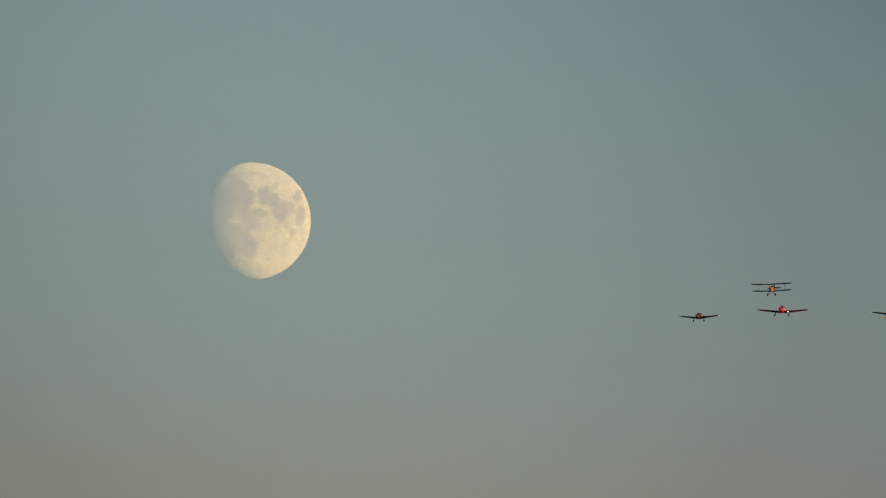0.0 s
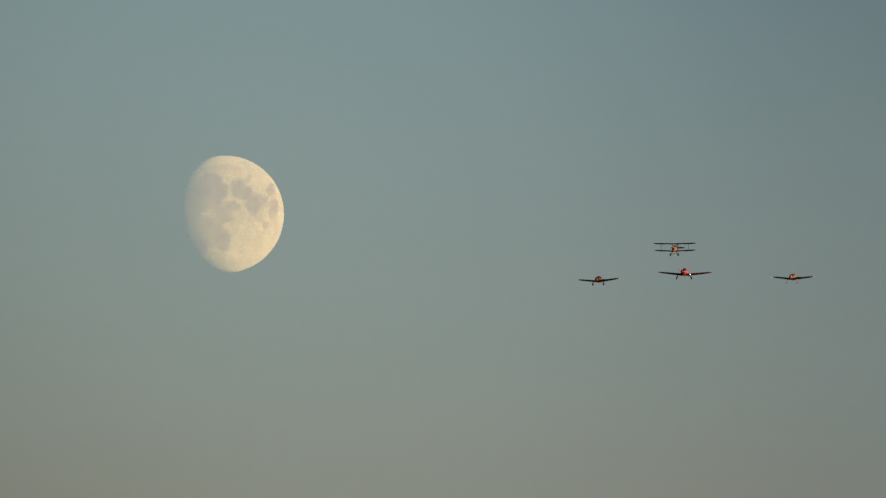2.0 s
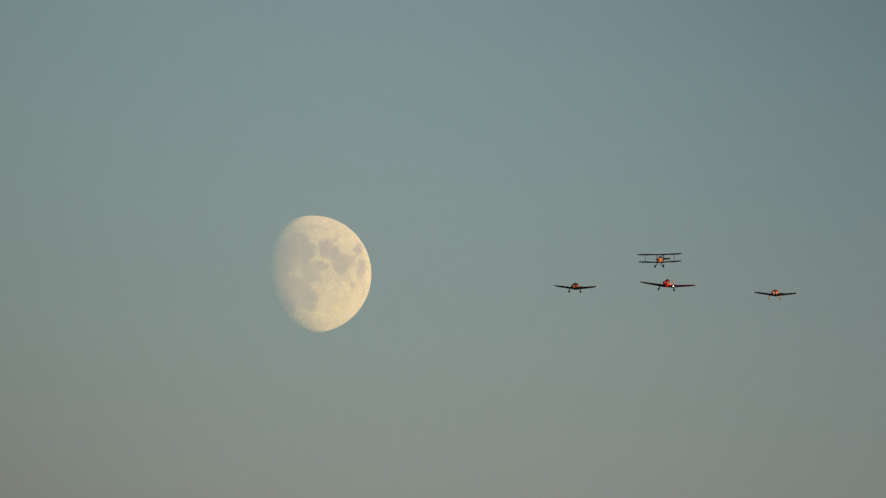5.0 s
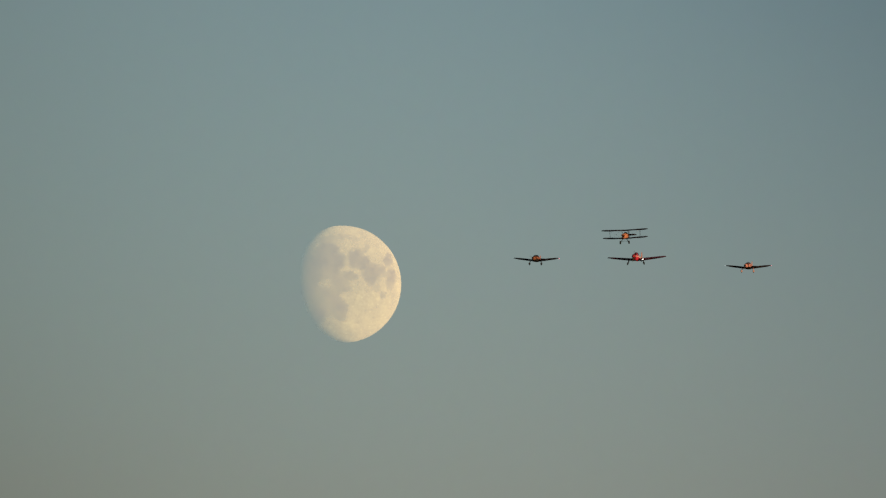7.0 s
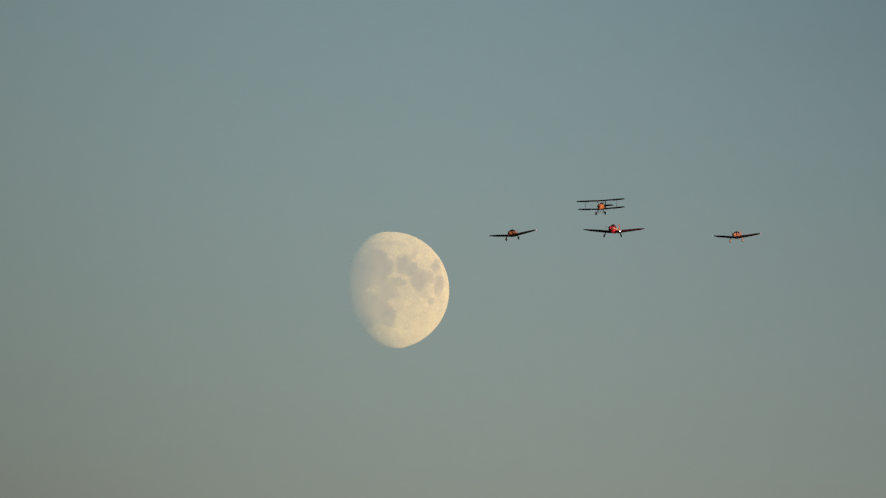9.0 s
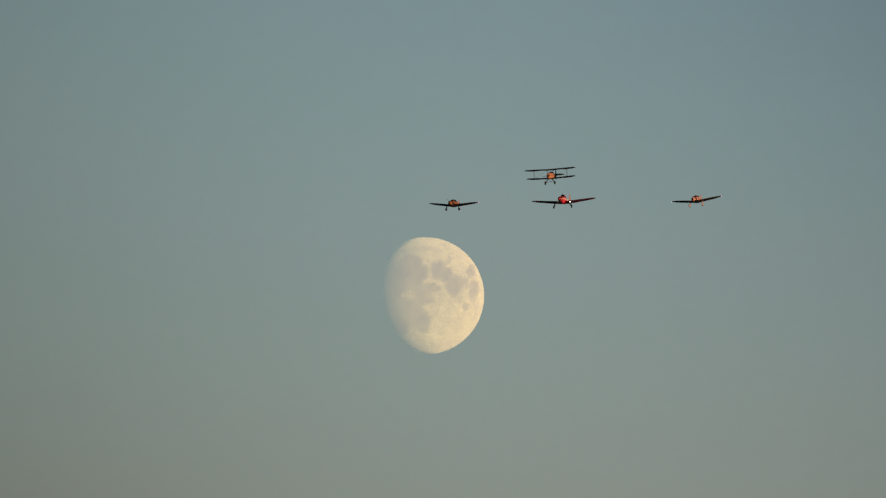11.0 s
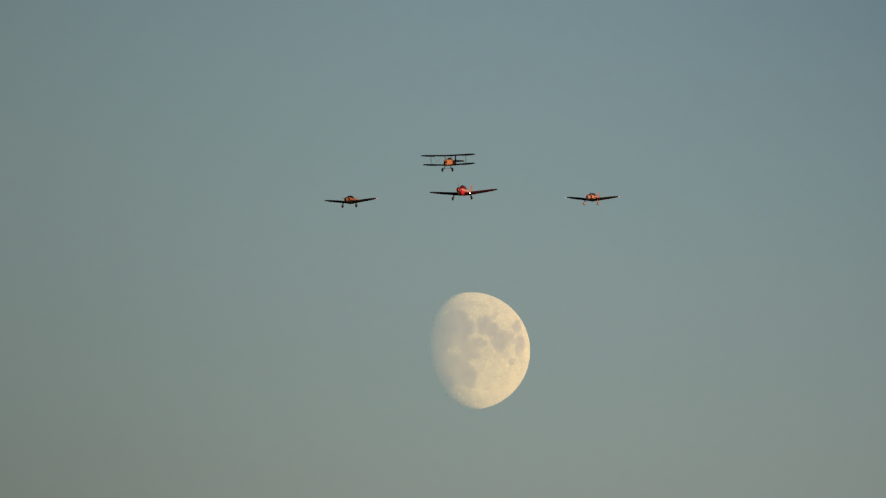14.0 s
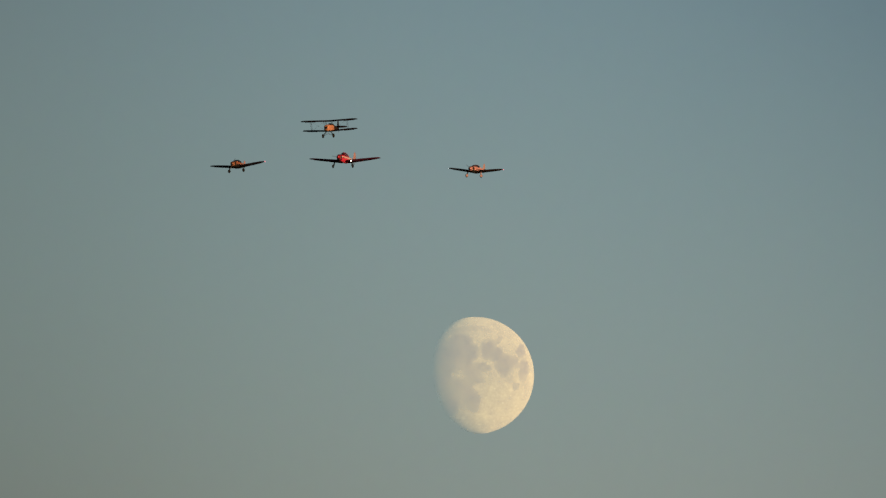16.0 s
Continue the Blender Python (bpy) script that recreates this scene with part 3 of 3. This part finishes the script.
    part("tail_leg", rod((0, 3.5, 0.24), (0, 3.7, 0.08), 0.022), STEEL, plane)
    part("aerial", rod((0, 1.6, 0.56), (0, 1.7, 0.95), 0.01), WIRE, body)
    return plane, propeller(plane, -2.1, 0.16, 0.88, body_mat)


# ---- setting ----
def ground():
    bm = bmesh.new()
    bmesh.ops.create_grid(bm, x_segments=40, y_segments=40, size=30000)
    tagged(part("ground", bm, ground_material(), None, "dark evening fields reaching the horizon"), kind="structure")


def moon():
    """A full globe; its plains and large craters are parts of their own. Faces turned from the sun, and the far side,
    get a clear material: the night side's shade is put into the material, so only the sky shows there."""
    far, n = material("moon_painted_night_and_far_side")
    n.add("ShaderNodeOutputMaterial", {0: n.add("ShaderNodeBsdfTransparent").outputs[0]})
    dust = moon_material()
    turn = Matrix(((1, 0, 0), (0, moon_way.y, moon_up.y), (0, moon_way.z, moon_up.z)))
    noon = turn.transposed() @ sun_way
    bm = bmesh.new()
    bmesh.ops.create_uvsphere(bm, u_segments=192, v_segments=128, radius=1.0)

    def inside(c, x, z, rx, rz, lean):
        a = radians(lean)
        dx, dz = c.x - x, c.z - z
        return math.hypot((dx * math.cos(a) + dz * math.sin(a)) / rx, (dz * math.cos(a) - dx * math.sin(a)) / rz) < 1

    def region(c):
        """The globe, the painted night and far side, or a plain or crater by its number."""
        # faces turned from the sun get the clear material, as painted shade
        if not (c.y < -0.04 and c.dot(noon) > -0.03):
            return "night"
        for k, (x, z, r, strength) in enumerate(CRATERS):
            if inside(c, x, z, r, r, 0):
                return "crater", k
        for k, plain in enumerate(PLAINS):
            if any(inside(c, *e[:5]) for e in plain):
                return "plain", k
        return "day"

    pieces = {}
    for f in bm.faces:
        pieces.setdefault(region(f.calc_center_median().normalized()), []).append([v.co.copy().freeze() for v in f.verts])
    bm.free()

    def shell(name, faces, parent=None, label=""):
        number, index = {}, []
        for face, side in faces:
            index.append([number.setdefault(co, len(number)) for co in face])
        me = bpy.data.meshes.new(name)
        me.from_pydata([tuple(co) for co in number], [], index)
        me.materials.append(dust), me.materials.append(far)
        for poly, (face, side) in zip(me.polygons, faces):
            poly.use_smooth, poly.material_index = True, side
        me.normals_split_custom_set_from_vertices([tuple(co) for co in number])
        ob = new(name, me)
        ob.parent = parent
        return tagged(ob, label)

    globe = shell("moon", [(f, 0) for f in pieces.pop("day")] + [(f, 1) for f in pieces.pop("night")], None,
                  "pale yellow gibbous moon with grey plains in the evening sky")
    tagged(globe, category="moon")
    for (kind, k), faces in sorted(pieces.items()):
        shell("ray_crater" if kind == "crater" else "lunar_plain", [(f, 0) for f in faces], globe,
              "bright crater with pale rays" if kind == "crater" else "grey basalt plain")
    reach = 4600.0
    r = reach * math.tan(radians(MOON_WIDTH / 2))
    globe.matrix_world = Matrix.Translation(Vector(EYE) + moon_way * reach) @ turn.to_4x4() @ Matrix.Diagonal((r, r, r, 1))


MOON_WIDTH = 0.532      # degrees

ground()
moon()
trainer, trainer_prop = red_trainer()
biplane, biplane_prop = yellow_biplane()
dark_tourer, dark_prop = tourer("golden yellow low-wing light aircraft with dark wings and dark undercarriage, flying", GOLD, SOOT, SALMON, SLATE, (1,), 0.62, SOOT, (1, 3), False)
pale_tourer, pale_prop = tourer("pale orange low-wing light aircraft with brown wings and pale undercarriage, flying", PEACH, BLUSH, BLUSH, UMBER, (-1, 1), 0.88, PEACH, (1, 3, 5), True)

# flight paths: seconds, x, y, z, bank, heading
RED_PATH = (
    (0, 106.8, 2536.86, 160.77, 0.55, -11.7),
    (0.5, 102.18, 2513.09, 160.30, 0.24, -11.77),
    (1, 97.79, 2489.24, 160.79, 1.2, -11.83),
    (1.5, 93.4, 2465.45, 160.58, 1.21, -11.9),
    (2, 89.06, 2441.62, 160.71, 0.91, -11.97),
    (2.5, 84.74, 2417.82, 160.61, 0.61, -12.03),
    (3, 80.62, 2393.99, 160.84, 1.53, -12.1),
    (3.5, 76.41, 2370.2, 160.48, 3.94, -12.17),
    (4, 72.43, 2346.39, 160.25, 4.23, -12.23),
    (4.2, 70.82, 2336.87, 160.15, 5.09, -12.26),
    (6.3, 55.94, 2236.77, 160.36, 0.7, -12.54),
    (6.5, 54.69, 2227.24, 160.34, 0.14, -12.57),
    (7, 51.43, 2203.43, 160.05, -0.67, -12.63),
    (7.5, 47.92, 2179.64, 159.57, -1.19, -12.7),
    (8, 44.6, 2155.84, 159.17, -1.98, -12.83),
    (8.5, 40.89, 2132.04, 158.99, -0.59, -12.96),
    (9, 37.31, 2108.23, 158.89, -0.02, -13.09),
    (9.2, 35.68, 2098.72, 158.73, 0.25, -13.14),
    (11.3, 20.01, 1998.82, 157.12, -2.19, -13.69),
    (11.5, 18.66, 1989.3, 156.94, -1.92, -13.74),
    (12, 14.87, 1965.52, 156.53, -1.14, -13.87),
    (12.5, 10.87, 1941.72, 156.30, -2.11, -14),
    (13, 6.85, 1917.93, 155.91, -1.77, -14.5),
    (13.5, 2.81, 1894.12, 155.85, -1.71, -15),
    (14, -1.25, 1870.29, 155.82, -1.38, -15.5),
    (14.5, -5.51, 1846.44, 156.13, -0.36, -16),
    (15, -9.83, 1822.6, 156.19, 0.65, -16.43),
    (15.5, -14.28, 1798.75, 156.21, 1.16, -16.87),
    (16, -18.52, 1774.91, 156.05, 0.51, -17.3),
)
BIPLANE_PATH = (
    (0, 105.98, 2567.51, 166.77, -1.62, -9.5),
    (0.5, 101.41, 2543.72, 166.49, -1.24, -9.53),
    (1, 96.98, 2519.85, 167.20, -1.22, -9.57),
    (1.5, 92.59, 2496.04, 167.10, -0.01, -9.6),
    (2, 88.29, 2472.22, 167.16, 0, -9.63),
    (2.5, 83.94, 2448.42, 166.89, 0.79, -9.67),
    (3, 79.88, 2424.59, 166.95, 0.79, -9.7),
    (3.5, 75.88, 2400.79, 166.58, 1.17, -9.73),
    (4, 72.06, 2376.95, 166.67, 1.17, -9.77),
    (4.2, 70.46, 2367.42, 166.65, 0.8, -9.78),
    (6.3, 54.99, 2267.35, 166.29, -1.3, -9.92),
    (6.5, 53.66, 2257.82, 166.21, -1.3, -9.93),
    (7, 50.17, 2234.01, 165.86, -1.95, -9.97),
    (7.5, 46.54, 2210.22, 165.45, -1.9, -10),
    (8, 43.04, 2186.4, 165.21, -2.22, -10.25),
    (8.5, 39.38, 2162.59, 165.04, -2.51, -10.5),
    (9, 35.8, 2138.78, 164.86, -2.47, -10.75),
    (9.2, 34.19, 2129.26, 164.72, -2.43, -10.85),
    (11.3, 18.28, 2029.31, 163.30, -3.19, -11.9),
    (11.5, 16.9, 2019.79, 163.19, -2.17, -12),
    (12, 13.04, 1996, 162.78, -1.8, -12.25),
    (12.5, 8.98, 1972.19, 162.54, -2.65, -12.5),
    (13, 4.81, 1948.38, 162.38, -2.3, -12.75),
    (13.5, 0.74, 1924.54, 162.47, -1.96, -13),
    (14, -3.43, 1900.71, 162.52, -0.7, -13.25),
    (14.5, -7.67, 1876.83, 162.88, -0.64, -13.5),
    (15, -12.02, 1852.97, 162.99, -1.15, -14),
    (15.5, -16.56, 1829.12, 162.89, -1.1, -14.5),
    (16, -20.89, 1805.25, 162.92, -1.59, -15),
)
DARK_GEAR_PATH = (
    (0, 90.31, 2544.36, 160.03, -0.84, -11),
    (0.5, 85.66, 2520.55, 159.71, 0.81, -11.07),
    (1, 81.32, 2496.69, 160.10, -0.38, -11.13),
    (1.5, 76.95, 2472.87, 159.80, -1.22, -11.2),
    (2, 72.6, 2449.03, 159.89, -1.57, -11.27),
    (2.5, 68.34, 2425.19, 159.97, -1.16, -11.33),
    (3, 64.21, 2401.32, 160.38, 0.06, -11.4),
    (3.5, 59.95, 2377.49, 160.30, 0.85, -11.47),
    (4, 55.89, 2353.65, 160.37, 1.62, -11.53),
    (4.2, 54.32, 2344.12, 160.27, 2.01, -11.56),
    (6.3, 38.63, 2243.95, 160.42, 1.63, -11.84),
    (6.5, 37.3, 2234.4, 160.48, 1.27, -11.87),
    (7, 33.97, 2210.56, 160.39, 0.91, -11.93),
    (7.5, 30.57, 2186.73, 160.04, -0.16, -12),
    (8, 27.34, 2162.91, 159.60, -2.6, -12.2),
    (8.5, 23.98, 2139.1, 159.13, -4.93, -12.4),
    (9, 20.49, 2115.28, 158.81, -6.28, -12.6),
    (9.2, 18.98, 2105.75, 158.63, -6.24, -12.68),
    (11.3, 2.18, 2005.73, 157.20, 0.71, -13.52),
    (11.5, 0.69, 1996.2, 157.04, 1.38, -13.6),
    (12, -3.21, 1972.4, 156.48, 2.03, -13.8),
    (12.5, -7.1, 1948.58, 156.05, 2.04, -14),
    (13, -10.89, 1924.75, 155.72, 1.73, -14.25),
    (13.5, -14.48, 1900.91, 155.56, 0.21, -14.5),
    (14, -18.09, 1877.08, 155.13, -1.3, -14.75),
    (14.5, -21.83, 1853.2, 155.25, -3, -15),
    (15, -25.71, 1829.31, 155.48, -4.48, -15.27),
    (15.5, -29.79, 1805.43, 155.58, -4.69, -15.53),
    (16, -33.75, 1781.52, 155.87, -3.46, -15.8),
)
PALE_GEAR_PATH = (
    (0, 128.53, 2532.56, 160.09, 0.05, -11.5),
    (0.5, 123.79, 2508.8, 159.99, 0.08, -11.53),
    (1, 119.08, 2484.98, 160.82, -1.14, -11.57),
    (1.5, 114.38, 2461.25, 160.20, -0.68, -11.6),
    (2, 109.87, 2437.51, 159.64, 0.1, -11.63),
    (2.5, 105.34, 2413.78, 158.98, 0.91, -11.67),
    (3, 101.03, 2390, 159.06, 0.52, -11.7),
    (3.5, 96.57, 2366.24, 158.85, 2.48, -11.73),
    (4, 92.5, 2342.45, 158.87, 3.22, -11.77),
    (4.2, 90.77, 2332.95, 158.69, 3.19, -11.78),
    (6.3, 75.37, 2233.02, 158.23, 0.23, -11.92),
    (6.5, 74.11, 2223.48, 158.37, 0.24, -11.93),
    (7, 70.86, 2199.68, 158.34, 0.61, -11.97),
    (7.5, 67.46, 2175.9, 158.02, 0.62, -12),
    (8, 64.27, 2152.13, 157.63, -0.42, -12.25),
    (8.5, 61, 2128.33, 157.55, -1.4, -12.5),
    (9, 57.87, 2104.52, 157.70, -2.07, -12.75),
    (9.2, 56.4, 2095.01, 157.67, -2.69, -12.85),
    (11.3, 41.26, 1995.16, 157.01, -5.29, -13.9),
    (11.5, 39.92, 1985.66, 156.80, -4.64, -14),
    (12, 35.85, 1961.92, 156.36, -5.18, -14.25),
    (12.5, 31.47, 1938.19, 155.90, -5.44, -14.5),
    (13, 26.94, 1914.45, 155.58, -4.14, -15),
    (13.5, 22.51, 1890.7, 155.24, -2.48, -15.5),
    (14, 17.91, 1866.97, 154.67, 0.4, -16),
    (14.5, 13.28, 1843.21, 154.43, 2.57, -16.5),
    (15, 8.74, 1819.43, 154.27, 3.24, -17.1),
    (15.5, 4.14, 1795.64, 154.21, 2.99, -17.7),
    (16, 0, 1771.83, 154.32, 2.73, -18.3),
)

def motions():
    for plane, path, droop in ((trainer, RED_PATH, -1.5), (biplane, BIPLANE_PATH, 2.5), (dark_tourer, DARK_GEAR_PATH, 0.0), (pale_tourer, PALE_GEAR_PATH, 0.0)):
        walk(plane, [(t, pose(x, y, z, droop, bank, heading)) for t, x, y, z, bank, heading in path])
    for prop, first in ((trainer_prop, 20), (biplane_prop, 75), (dark_prop, 130), (pale_prop, 50)):
        hub = prop.location.copy()
        walk(prop, [(i / 10, pose(*hub, 0, first + 77 * i, 0)) for i in range(161)])


motions()
